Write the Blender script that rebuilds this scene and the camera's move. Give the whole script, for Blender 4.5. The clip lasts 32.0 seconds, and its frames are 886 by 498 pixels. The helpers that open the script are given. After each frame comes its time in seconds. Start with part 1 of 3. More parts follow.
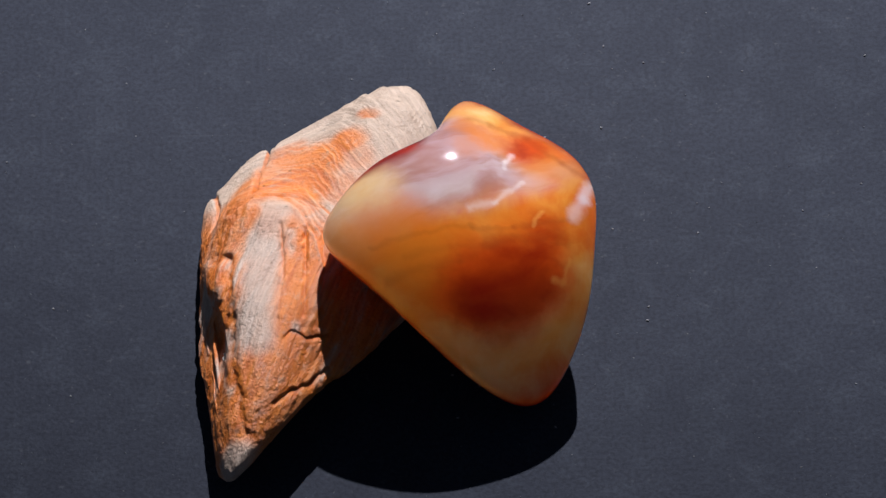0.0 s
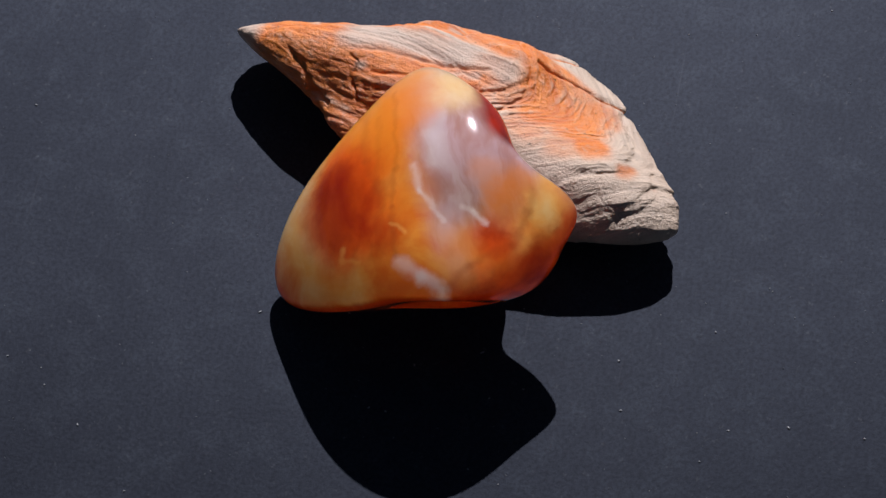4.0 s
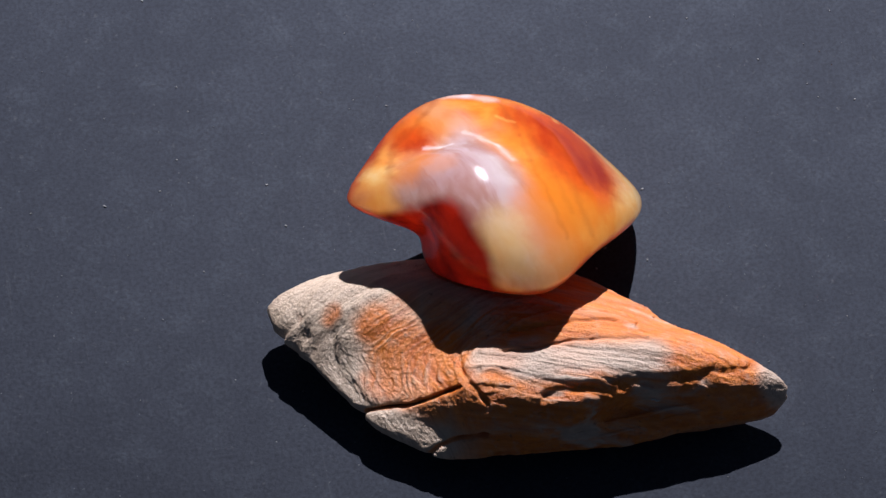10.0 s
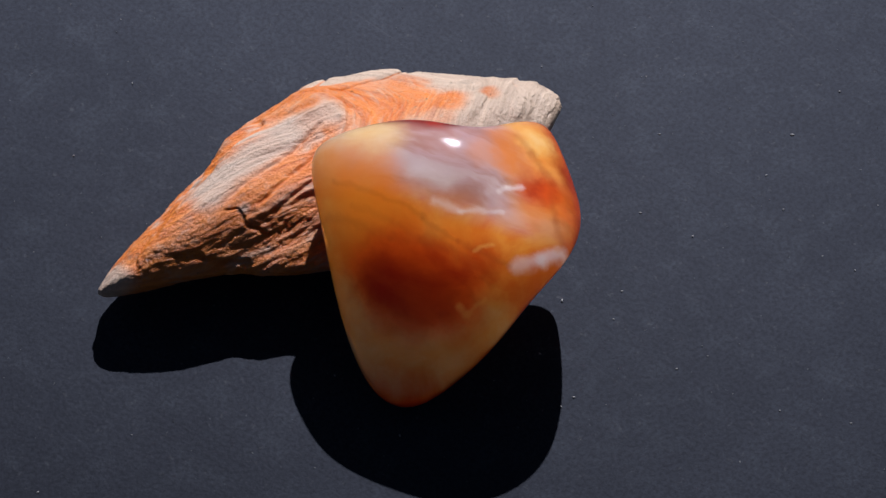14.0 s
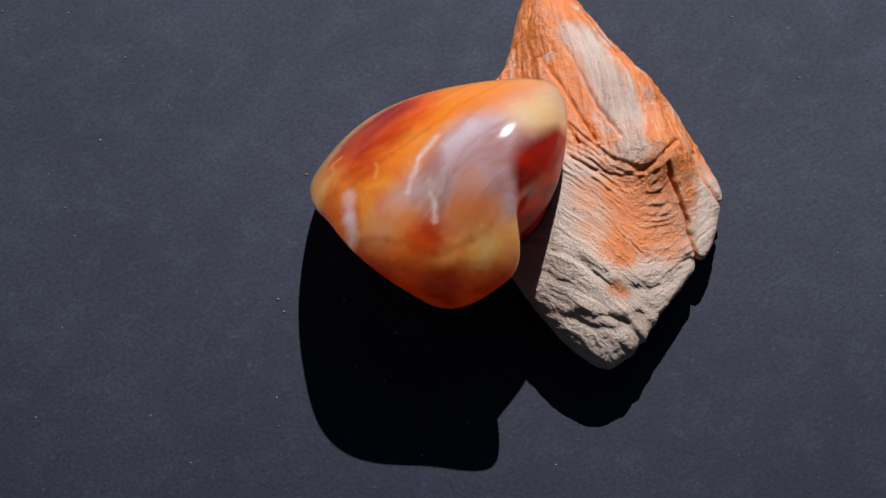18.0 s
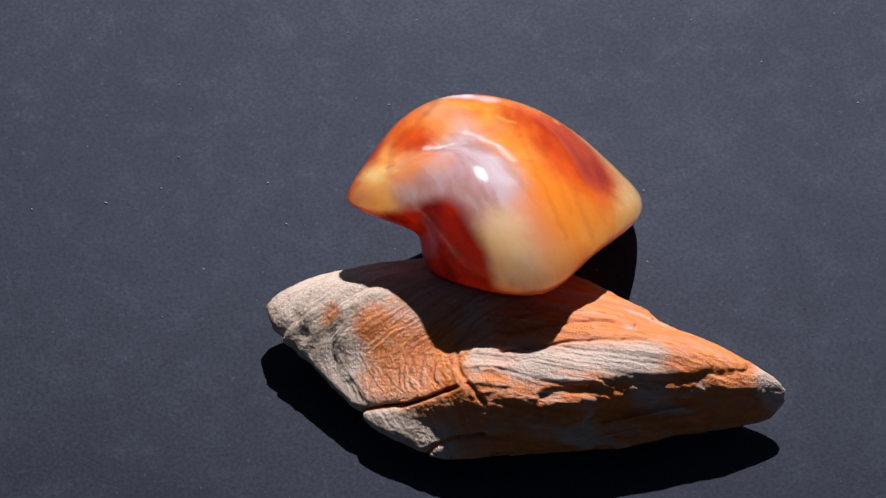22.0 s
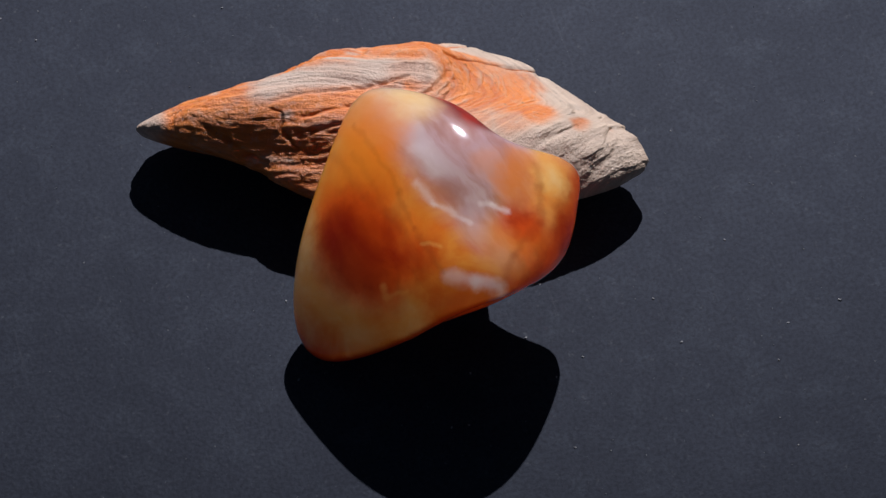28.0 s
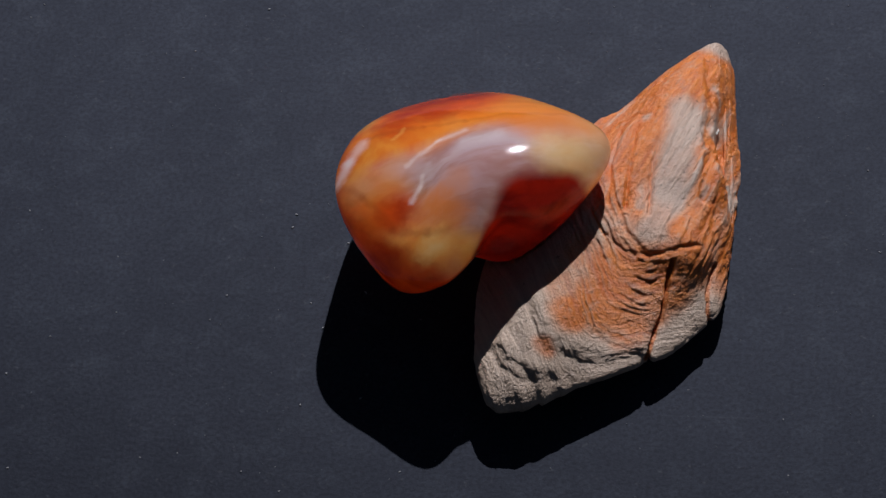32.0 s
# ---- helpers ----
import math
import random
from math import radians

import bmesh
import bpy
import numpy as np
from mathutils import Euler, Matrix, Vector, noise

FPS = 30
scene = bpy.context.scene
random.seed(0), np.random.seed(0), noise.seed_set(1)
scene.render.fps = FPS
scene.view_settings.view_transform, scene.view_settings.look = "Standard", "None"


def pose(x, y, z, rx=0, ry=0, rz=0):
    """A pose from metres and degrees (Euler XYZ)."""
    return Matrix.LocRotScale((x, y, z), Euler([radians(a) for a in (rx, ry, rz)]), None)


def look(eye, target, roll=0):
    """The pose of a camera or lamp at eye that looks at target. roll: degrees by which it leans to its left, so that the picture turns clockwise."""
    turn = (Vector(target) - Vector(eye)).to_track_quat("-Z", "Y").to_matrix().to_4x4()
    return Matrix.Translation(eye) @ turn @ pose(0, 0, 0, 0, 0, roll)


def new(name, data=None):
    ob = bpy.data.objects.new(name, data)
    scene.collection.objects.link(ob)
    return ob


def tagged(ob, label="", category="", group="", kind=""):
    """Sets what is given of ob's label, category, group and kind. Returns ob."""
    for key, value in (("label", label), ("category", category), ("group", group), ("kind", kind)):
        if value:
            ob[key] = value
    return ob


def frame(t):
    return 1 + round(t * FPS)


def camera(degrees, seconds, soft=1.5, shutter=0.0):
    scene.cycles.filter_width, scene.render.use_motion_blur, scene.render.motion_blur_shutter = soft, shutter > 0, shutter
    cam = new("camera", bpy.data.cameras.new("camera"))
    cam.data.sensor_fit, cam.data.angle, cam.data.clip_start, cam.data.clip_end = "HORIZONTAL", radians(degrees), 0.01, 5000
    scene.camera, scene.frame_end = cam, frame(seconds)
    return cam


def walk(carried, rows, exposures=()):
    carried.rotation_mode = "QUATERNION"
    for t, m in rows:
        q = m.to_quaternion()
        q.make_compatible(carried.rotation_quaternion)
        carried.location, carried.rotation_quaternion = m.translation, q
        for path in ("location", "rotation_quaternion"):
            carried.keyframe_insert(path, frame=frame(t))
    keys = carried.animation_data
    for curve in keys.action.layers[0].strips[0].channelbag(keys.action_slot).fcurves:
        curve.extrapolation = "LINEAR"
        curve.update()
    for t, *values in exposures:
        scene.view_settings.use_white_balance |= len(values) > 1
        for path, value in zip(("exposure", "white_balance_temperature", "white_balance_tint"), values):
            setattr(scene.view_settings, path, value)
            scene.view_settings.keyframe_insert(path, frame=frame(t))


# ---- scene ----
# A polished carnelian leans on a piece of driftwood on a black turntable in full sun; a long lens looks down on it.
LENS = 8.966
EYE, AIM, ROLL = (-0.00325, -0.51714, 0.64780), (-0.00325, 0.00006, 0.00505), -1.46
cam = camera(LENS, 32.0, soft=1.5)
# The camera stands still; its exposure drifts a little and sinks at the end.
EXPOSURES = [(0.0, 0.08, 5900, 17), (1.0, 0.00, 5900, 17), (2.0, -0.09, 5900, 17), (3.0, -0.04, 5900, 17), (6.0, 0.05, 5900, 17), (7.0, 0.12, 5900, 17), (8.0, 0.17, 5900, 17), (9.0, 0.28, 5900, 17), (10.0, 0.29, 5900, 17), (11.0, 0.27, 5900, 17), (12.0, 0.15, 5900, 17), (13.0, 0.08, 5900, 17), (15.0, -0.08, 5900, 17), (18.0, 0.02, 5900, 17), (20.0, 0.17, 5900, 17), (21.0, 0.25, 5900, 17), (23.0, 0.23, 5900, 17), (24.0, 0.14, 5900, 17), (26.0, -0.05, 5900, 17), (28.6, -0.15, 5900, 17), (29.0, -0.09, 5900, 17), (30.0, 0.02, 5900, 17), (31.0, 0.10, 5900, 17), (31.6, 0.10, 5900, 17), (32.0, -0.54, 5900, 17)]
walk(cam, [(0.0, look(EYE, AIM, ROLL)), (32.0, look(EYE, AIM, ROLL))], EXPOSURES)

# The turntable's angle in degrees by time, turned by hand and so a little uneven.
TURN = [
    (0.0, 1.3), (0.5, -11.7), (1.0, -24.6), (1.5, -36.0), (2.0, -49.8), (2.5, -63.3), (3.0, -76.5), (3.5, -87.7),
    (5.5, -149.7), (6.0, -163.6), (6.5, -176.5), (7.0, -187.0), (7.5, -196.3), (8.0, -205.5), (8.5, -219.2), (9.0, -233.7),
    (9.5, -246.9), (10.0, -261.8), (10.5, -277.2), (11.0, -294.6), (11.5, -310.9), (12.0, -328.8), (12.5, -346.4), (13.0, -366.1),
    (13.5, -383.5), (14.0, -401.4), (14.5, -415.2), (15.0, -429.9), (15.5, -441.3), (17.5, -499.6), (18.0, -512.8), (18.5, -528.9),
    (19.0, -543.2), (19.5, -556.1), (20.0, -569.4), (20.5, -580.4), (21.0, -593.9), (21.5, -608.4), (22.0, -622.5), (22.5, -636.2),
    (23.0, -653.6), (23.5, -669.5), (24.0, -686.1), (24.5, -700.1), (25.0, -715.1), (25.5, -728.8), (26.0, -741.8), (26.5, -750.8),
    (28.5, -810.0), (29.0, -822.7), (29.5, -838.5), (30.0, -855.5), (30.5, -869.4), (31.0, -882.7), (31.5, -892.4), (32.0, -906.6),
]

# ---- light: a high sun behind the table, and the open sky ----
SUN_TO = Vector((0.1984, 1.1282, 1.0)).normalized()
SUN_ELEVATION, SUN_AZIMUTH = math.asin(SUN_TO.z), math.atan2(SUN_TO.x, SUN_TO.y)
world = bpy.data.worlds.new("sky")
scene.world = world
world.use_nodes = True
sky = world.node_tree.nodes.new("ShaderNodeTexSky")
sky.sky_type, sky.sun_disc = "NISHITA", False
sky.sun_elevation, sky.sun_rotation = SUN_ELEVATION, SUN_AZIMUTH
background = world.node_tree.nodes["Background"]
background.inputs["Strength"].default_value = 0.010
world.node_tree.links.new(sky.outputs["Color"], background.inputs["Color"])
sun = new("sun", bpy.data.lights.new("sun", "SUN"))
sun.data.energy, sun.data.angle, sun.data.color = 5.0, radians(0.53), (1.0, 0.975, 0.94)
sun.matrix_world = look(SUN_TO * 5, (0, 0, 0))



# ---- materials ----
class Nodes:
    """Short hand for building a node material."""

    def __init__(self, name):
        self.material = bpy.data.materials.new(name)
        self.material.use_nodes = True
        self.tree = self.material.node_tree
        self.bsdf = self.tree.nodes["Principled BSDF"]
        self.place = self.add("ShaderNodeTexCoord").outputs["Object"]

    def add(self, kind):
        return self.tree.nodes.new(kind)

    def put(self, socket, value):
        if isinstance(value, bpy.types.NodeSocket):
            self.tree.links.new(value, socket)
        else:
            socket.default_value = value

    def math(self, operation, a, b=0.0, clamp=False):
        node = self.add("ShaderNodeMath")
        node.operation, node.use_clamp = operation, clamp
        self.put(node.inputs[0], a)
        self.put(node.inputs[1], b)
        return node.outputs[0]

    def vector(self, operation, a, b=(0, 0, 0)):
        node = self.add("ShaderNodeVectorMath")
        node.operation = operation
        self.put(node.inputs[0], a)
        self.put(node.inputs[1], b)
        return node.outputs["Value" if operation in ("DISTANCE", "DOT_PRODUCT", "LENGTH") else "Vector"]

    def parts(self, at):
        node = self.add("ShaderNodeSeparateXYZ")
        self.put(node.inputs[0], at)
        return node.outputs[0], node.outputs[1], node.outputs[2]

    def joined(self, x, y, z):
        node = self.add("ShaderNodeCombineXYZ")
        for socket, value in zip(node.inputs, (x, y, z)):
            self.put(socket, value)
        return node.outputs[0]

    def noise(self, scale, detail=4.0, rough=0.55, at=None, distort=0.0, colour=False):
        node = self.add("ShaderNodeTexNoise")
        self.put(node.inputs["Vector"], at or self.place)
        node.inputs["Scale"].default_value, node.inputs["Detail"].default_value = scale, detail
        node.inputs["Roughness"].default_value, node.inputs["Distortion"].default_value = rough, distort
        return node.outputs["Color" if colour else "Fac"]

    def stretched(self, scale, turn=(0, 0, 0), at=None):
        node = self.add("ShaderNodeMapping")
        self.put(node.inputs["Vector"], at or self.place)
        node.inputs["Scale"].default_value, node.inputs["Rotation"].default_value = scale, turn
        return node.outputs["Vector"]

    def wobbled(self, scale, amount, at=None):
        """The place, shifted about by noise."""
        shift = self.vector("SUBTRACT", self.noise(scale, 3.0, colour=True, at=at), (0.5, 0.5, 0.5))
        return self.vector("ADD", at or self.place, self.vector("MULTIPLY", shift, (amount, amount, amount)))

    def span(self, value, low, high, to_low=0.0, to_high=1.0, smooth=True):
        node = self.add("ShaderNodeMapRange")
        node.interpolation_type, node.clamp = "SMOOTHSTEP" if smooth else "LINEAR", True
        self.put(node.inputs[0], value)
        for i, v in enumerate((low, high, to_low, to_high)):
            node.inputs[1 + i].default_value = v
        return node.outputs[0]

    def blob(self, at, middle, radius, soft=0.4):
        """1 inside a ball round middle (millimetres), fading to 0 at its rim."""
        far = self.vector("DISTANCE", at, tuple(v / 1000 for v in middle))
        return self.span(far, radius / 1000 * (1 - soft), radius / 1000 * (1 + soft), 1.0, 0.0)

    def streak(self, at, a, b, radius, soft=0.4):
        """1 along the line from a to b (millimetres), fading to 0 at radius."""
        a, b = Vector(a) / 1000, Vector(b) / 1000
        way = b - a
        off = self.vector("SUBTRACT", at, tuple(a))
        k = self.math("DIVIDE", self.vector("DOT_PRODUCT", off, tuple(way)), way.length_squared, clamp=True)
        node = self.add("ShaderNodeVectorMath")
        node.operation = "SCALE"
        node.inputs[0].default_value = tuple(way)
        self.put(node.inputs["Scale"], k)
        far = self.vector("DISTANCE", off, node.outputs["Vector"])
        return self.span(far, radius / 1000 * (1 - soft), radius / 1000 * (1 + soft), 1.0, 0.0)

    def mix(self, fac, a, b, blend="MIX"):
        node = self.add("ShaderNodeMix")
        node.data_type, node.blend_type = "RGBA", blend
        self.put(node.inputs["Factor"], fac)
        for socket, value in ((node.inputs[6], a), (node.inputs[7], b)):
            self.put(socket, value if isinstance(value, bpy.types.NodeSocket) else (*value, 1.0))
        return node.outputs[2]

    def bump(self, height, distance, strength=1.0):
        node = self.add("ShaderNodeBump")
        node.inputs["Strength"].default_value, node.inputs["Distance"].default_value = strength, distance
        self.put(node.inputs["Height"], height)
        self.put(self.bsdf.inputs["Normal"], node.outputs["Normal"])

    def set(self, **values):
        for key, value in values.items():
            self.put(self.bsdf.inputs[key.replace("_", " ")], value)
        return self.material


# Colour fields of the carnelian: middle or line, radius and strength, in millimetres.
CARNELIAN_HONEY = (((-4, -23.5, 12.5), 6.0, 0.85), ((-11, -19, 15), 5.5, 0.7), ((3.2, 12.9, 20.8), 3.4, 0.9), ((-1.9, 12.4, 20.2), 2.4, 0.7), ((15.5, -14.5, 13.5), 4.2, 0.85), ((-12, -14, 19), 4.5, 0.5), ((1.5, -10.6, 24), 3.2, 0.4), ((6.5, 10.5, 20.5), 3.0, 0.7), ((11, 9.5, 18.5), 2.4, 0.5))
CARNELIAN_CREAM = (
    ((-19, -9.5, 21.5), 4.4, 0.55), ((-16, -12, 20.5), 4.0, 0.35), ((-12.3, -4.6, 24), 3.6, 0.6), ((-15.5, -3, 22), 4.0, 0.7), ((3.4, 12.4, 21), 2.4, 0.8),
    ((6.5, -25.2, 7.5), 6.5, 0.95), ((12, -21.8, 8.5), 6.0, 0.95), ((1.5, -25, 9.5), 5.0, 0.85), ((-3, -23.2, 12.5), 3.6, 0.6), ((17.2, -13, 13), 2.8, 0.8),
)
CARNELIAN_AMBER = (((-14.5, -11.5, 21), 4.6, 0.6), ((4.3, 6.3, 24.3), 3.0, 0.8), ((0.5, 8.5, 24), 2.2, 0.5), ((1, 4, 25.5), 2.6, 0.35), ((10.4, 0.8, 21), 2.6, 0.3), ((-9.0, -10.5, 22.5), 4.6, 0.75), ((-2, -12.5, 23), 4.0, 0.6), ((-8, -15.5, 19.5), 4.0, 0.6), ((6.5, -10.8, 23), 3.4, 0.7), ((12.5, 5.8, 19), 3.0, 0.6), ((8, 13, 17.5), 2.6, 0.5), ((-5.5, -15.5, 20.5), 4.0, 0.7))
CARNELIAN_RED = (
    ((4.7, -17.2, 18), 7.6, 0.88), ((10, -15.0, 17.2), 5.4, 0.9), ((-0.5, -17.8, 17.8), 5.0, 0.75), ((8, 15, 12), 5.8, 1.0), ((14.5, 9.5, 14), 5.4, 0.95), ((9.6, 6.6, 20.4), 2.9, 0.85),
    ((13, 1, 22), 2.0, 0.25), ((10.5, 12.5, 15.5), 3.0, 0.6), ((17, 4, 14), 5.0, 0.8), ((11.5, -9.5, 20), 2.6, 0.45),
)
CARNELIAN_CORE = (((4.7, -18.0, 17.4), 5.4, 0.42), ((8.6, -16.4, 17.2), 4.0, 0.35), ((1.2, -18.8, 17), 3.6, 0.4))
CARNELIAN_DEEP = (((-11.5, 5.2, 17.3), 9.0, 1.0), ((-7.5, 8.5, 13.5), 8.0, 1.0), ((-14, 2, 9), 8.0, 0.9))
CARNELIAN_EMBER = (((8, 15, 11), 7.4, 0.95), ((14.5, 9, 11.5), 5.8, 0.95), ((17.5, 4, 12), 4.8, 0.9), ((9.6, 6.8, 20.4), 2.4, 0.5), ((3, 17, 15), 4.6, 0.95), ((11, 13, 13.5), 4.2, 0.9), ((-1, 15, 15), 2.5, 0.7))
# MILK and FLAME are veins; BROWN paints refraction lines seen along the ridges.
MILK, FLAME, BROWN = (0.97, 0.87, 0.82), (0.99, 0.46, 0.09), (0.42, 0.06, 0.010)
CARNELIAN_VEINS_REFRACTIONS = (
    ((15.2, -6.8), (17.0, -3.3), 0.8, 0.39, MILK), ((17.0, -3.3), (18.2, 0.2), 0.7, 0.52, MILK), ((5.9, 0.8), (6.1, 2.4), 0.38, 0.33, MILK), ((6.1, 2.4), (7.0, 4.4), 0.4, 0.45, MILK),
    ((0.5, -7.2), (4.0, -5.6), 0.5, 0.33, MILK), ((4.0, -5.6), (8.4, -1.6), 0.36, 0.33, MILK), ((-4.0, -5.4), (0.5, -4.2), 1.3, 0.26, MILK), ((9.5, -8.9), (10.8, -6.6), 0.3, 0.4, FLAME),
    ((12.0, -15.6), (13.9, -15.4), 0.35, 0.5, FLAME), ((13.6, -15.4), (14.4, -12.8), 0.4, 0.4, FLAME), ((1.0, 10.4), (4.5, 10.2), 0.52, 0.23, BROWN), ((4.5, 10.2), (9.4, 8.6), 0.59, 0.29, BROWN),
    ((9.4, 8.6), (14.2, 3.4), 0.55, 0.29, BROWN), ((14.2, 3.4), (17.8, 0.9), 0.47, 0.23, BROWN), ((14.5, -7.2), (6.8, -9.6), 0.36, 0.21, BROWN), ((6.8, -9.6), (0.5, -9.8), 0.34, 0.21, BROWN),
    ((0.5, -9.8), (-13.8, -12.6), 0.34, 0.17, BROWN), ((7.2, -10.5), (-1.2, -14.6), 0.44, 0.15, BROWN), ((-1.2, -14.6), (-11.5, -16.6), 0.52, 0.17, BROWN), ((4.0, -12.2), (-9.0, -14.0), 0.39, 0.11, BROWN),
)
# Rusty and grey fields of the driftwood: middle or line, radius and strength, in millimetres.
WOOD_RUST = (
    ((-34.5, -1.5, 12.5), 4.6, 1.0), ((-33.6, 4.5, 12), 4.8, 1.0), ((-31.6, 0.0, 14), 3.0, 1.0), ((-28.0, 7.0, 13), 5.4, 1.0), ((-23.5, 8.5, 12.2), 5.4, 1.0), ((-21.4, 13.6, 11.8), 5.2, 1.0), ((-24.0, 2.5, 13.4), 3.0, 0.7), ((-18.5, 6.5, 13.2), 3.6, 0.6), ((-16.0, 12.0, 12.8), 3.2, 0.5), ((-17.0, 16.2, 12), 3.4, 1.0), ((-25.0, 15.5, 9.5), 4.0, 0.9), ((-30.5, 9.5, 10), 3.6, 0.9), ((-13.2, 22.0, 11), 1.9, 1.0), ((-29.0, 12.5, 11), 3.0, 0.8), ((-24.5, 14.0, 11), 3.6, 0.9),
    ((-35.0, -10, 12.5), 2.2, 1.0), ((-34.8, -17, 12.5), 1.9, 1.0), ((-34.2, -25, 11.5), 2.2, 1.0), ((-33.4, -33, 9.5), 2.4, 1.0), ((-25.0, -27, 11.4), 4.6, 0.95), ((-28.4, -31, 10.5), 3.0, 0.9), ((-21.5, -22, 12), 3.6, 0.95), ((-27.2, -22, 12.6), 1.5, 0.9), ((-27.2, -14, 13.6), 1.1, 0.8), ((-22.6, -12, 12.8), 2.2, 0.8), ((-18.5, -14, 11), 4.5, 0.9), ((-22.0, -4.0, 13.4), 1.4, 0.5),
)
WOOD_GREY = (
    ((-28.9, -6.5, 14), (-30.6, -21.0, 13.3), 2.9, 0.88), ((-25.0, -3.0, 13.8), (-24.9, -20.0, 12.8), 1.0, 0.8), ((-27.6, 1.0, 14.2), (-28.6, -6.0, 14), 2.3, 0.75), ((-9.6, 25.6, 9.5), (-7.0, 21.0, 10.0), 4.6, 1.0),
    ((-36.0, 11.5, 7.0), (-31.0, 17.5, 6.5), 3.0, 1.0), ((-28.0, 21.0, 5.0), (-12.0, 28.5, 7.0), 3.8, 1.0), ((-10.5, 8.5, 13), (-9.5, 17.0, 12.4), 2.6, 0.6), ((-34.0, -40.5, 7.0), (-33.6, -38.6, 8.0), 2.6, 0.9), ((-19.5, 19.5, 10.5), (-15.5, 20.5, 11), 1.4, 0.7),
)
# Weak dark spots that paint in shade among lumps at the blunt end.
WOOD_LUMP_SHADE = (((-14.6, 20.5, 9.4), 2.2, 0.25), ((-10.5, 22.8, 9.0), 1.6, 0.25), ((-18.3, 22.2, 8.2), 1.5, 0.25), ((-8.5, 25.5, 7.6), 1.6, 0.25), ((-13.5, 26.5, 7.6), 1.3, 0.25), ((-10.4, 29.0, 6.6), 1.8, 0.25))


def carnelian():
    n = Nodes("carnelian")
    at = n.wobbled(110, 0.0035)
    fine = n.wobbled(380, 0.0024, at)
    x, y, z = n.parts(at)
    cloud = n.noise(130, 5, 0.55, at, 0.5)
    wisps = n.noise(1.0, 4, 0.5, n.stretched((90, 190, 190), (0, 0, 0.4), at), 0.4)
    colour = n.mix(n.span(cloud, 0.32, 0.68), (0.82, 0.155, 0.008), (0.93, 0.335, 0.036))
    # A lilac cap between two banded lines, some sky sheen painted into its tone.
    past_one = n.math("SUBTRACT", n.math("ADD", n.math("MULTIPLY", x, 0.651), n.math("MULTIPLY", y, 0.758)), 0.0094)
    past_two = n.math("SUBTRACT", n.math("SUBTRACT", n.math("MULTIPLY", x, 0.37), n.math("MULTIPLY", y, 0.93)), 0.0078)
    high = n.math("MULTIPLY", n.span(z, 0.0162, 0.0212), n.span(past_one, -0.0045, -0.0005, 1.0, 0.32))
    cap = n.math("MULTIPLY", n.span(past_two, -0.0045, 0.0010, 1.0, 0.0), high)
    along = n.math("ADD", n.math("MULTIPLY", x, 0.93), n.math("MULTIPLY", y, 0.37))
    bands = n.noise(1.0, 4, 0.55, n.joined(n.math("MULTIPLY", past_two, 260), n.math("MULTIPLY", along, 55), n.math("MULTIPLY", z, 160)), 0.3)
    lilac = n.mix(n.span(bands, 0.36, 0.62), (0.45, 0.225, 0.19), (0.61, 0.445, 0.44))
    colour = n.mix(n.math("MULTIPLY", cap, 0.92), colour, lilac)
    plum = n.math("MULTIPLY", n.blob(fine, (-2, 4, 26), 5.5, 0.8), 0.3)
    colour = n.mix(plum, colour, (0.48, 0.20, 0.19))
    honey = n.mix(n.span(cloud, 0.3, 0.7), (0.985, 0.31, 0.017), (0.995, 0.48, 0.085))
    for middle, radius, amount in CARNELIAN_HONEY:
        colour = n.mix(n.math("MULTIPLY", n.blob(fine, middle, radius, 0.7), amount), colour, honey)
    cream = n.mix(n.span(cloud, 0.3, 0.7), (0.99, 0.46, 0.085), (0.995, 0.64, 0.27))
    for middle, radius, amount in CARNELIAN_CREAM:
        colour = n.mix(n.math("MULTIPLY", n.blob(fine, middle, radius, 0.7), amount), colour, cream)
    for middle, radius, amount in CARNELIAN_AMBER:
        colour = n.mix(n.math("MULTIPLY", n.blob(fine, middle, radius, 0.6), amount), colour, (0.90, 0.235, 0.010))
    red = n.mix(n.span(wisps, 0.3, 0.7), (0.46, 0.018, 0.0004), (0.87, 0.095, 0.001))
    for middle, radius, amount in CARNELIAN_RED:
        colour = n.mix(n.math("MULTIPLY", n.blob(fine, middle, radius, 0.6), amount), colour, red)
    for middle, radius, amount in CARNELIAN_CORE:
        colour = n.mix(n.math("MULTIPLY", n.blob(fine, middle, radius, 0.7), amount), colour, (0.26, 0.010, 0.0004))
    # Orange-red tint round the foot, painting in light reddened by the thick stone.
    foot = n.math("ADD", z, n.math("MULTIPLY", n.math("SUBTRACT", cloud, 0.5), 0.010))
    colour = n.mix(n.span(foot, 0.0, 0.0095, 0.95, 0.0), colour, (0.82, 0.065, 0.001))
    # Downward faces are painted red for light lost deep in the stone's edges.
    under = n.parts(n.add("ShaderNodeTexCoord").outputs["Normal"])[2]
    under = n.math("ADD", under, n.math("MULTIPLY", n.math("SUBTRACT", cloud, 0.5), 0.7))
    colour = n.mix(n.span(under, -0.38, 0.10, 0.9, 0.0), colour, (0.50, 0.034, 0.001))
    ember = n.mix(n.span(wisps, 0.32, 0.62), (0.36, 0.020, 0.0008), (0.66, 0.062, 0.002))
    for middle, radius, amount in CARNELIAN_EMBER:
        colour = n.mix(n.math("MULTIPLY", n.blob(fine, middle, radius, 0.5), amount), colour, ember)
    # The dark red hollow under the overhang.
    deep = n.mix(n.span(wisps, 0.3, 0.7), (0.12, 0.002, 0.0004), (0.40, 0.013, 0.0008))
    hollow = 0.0
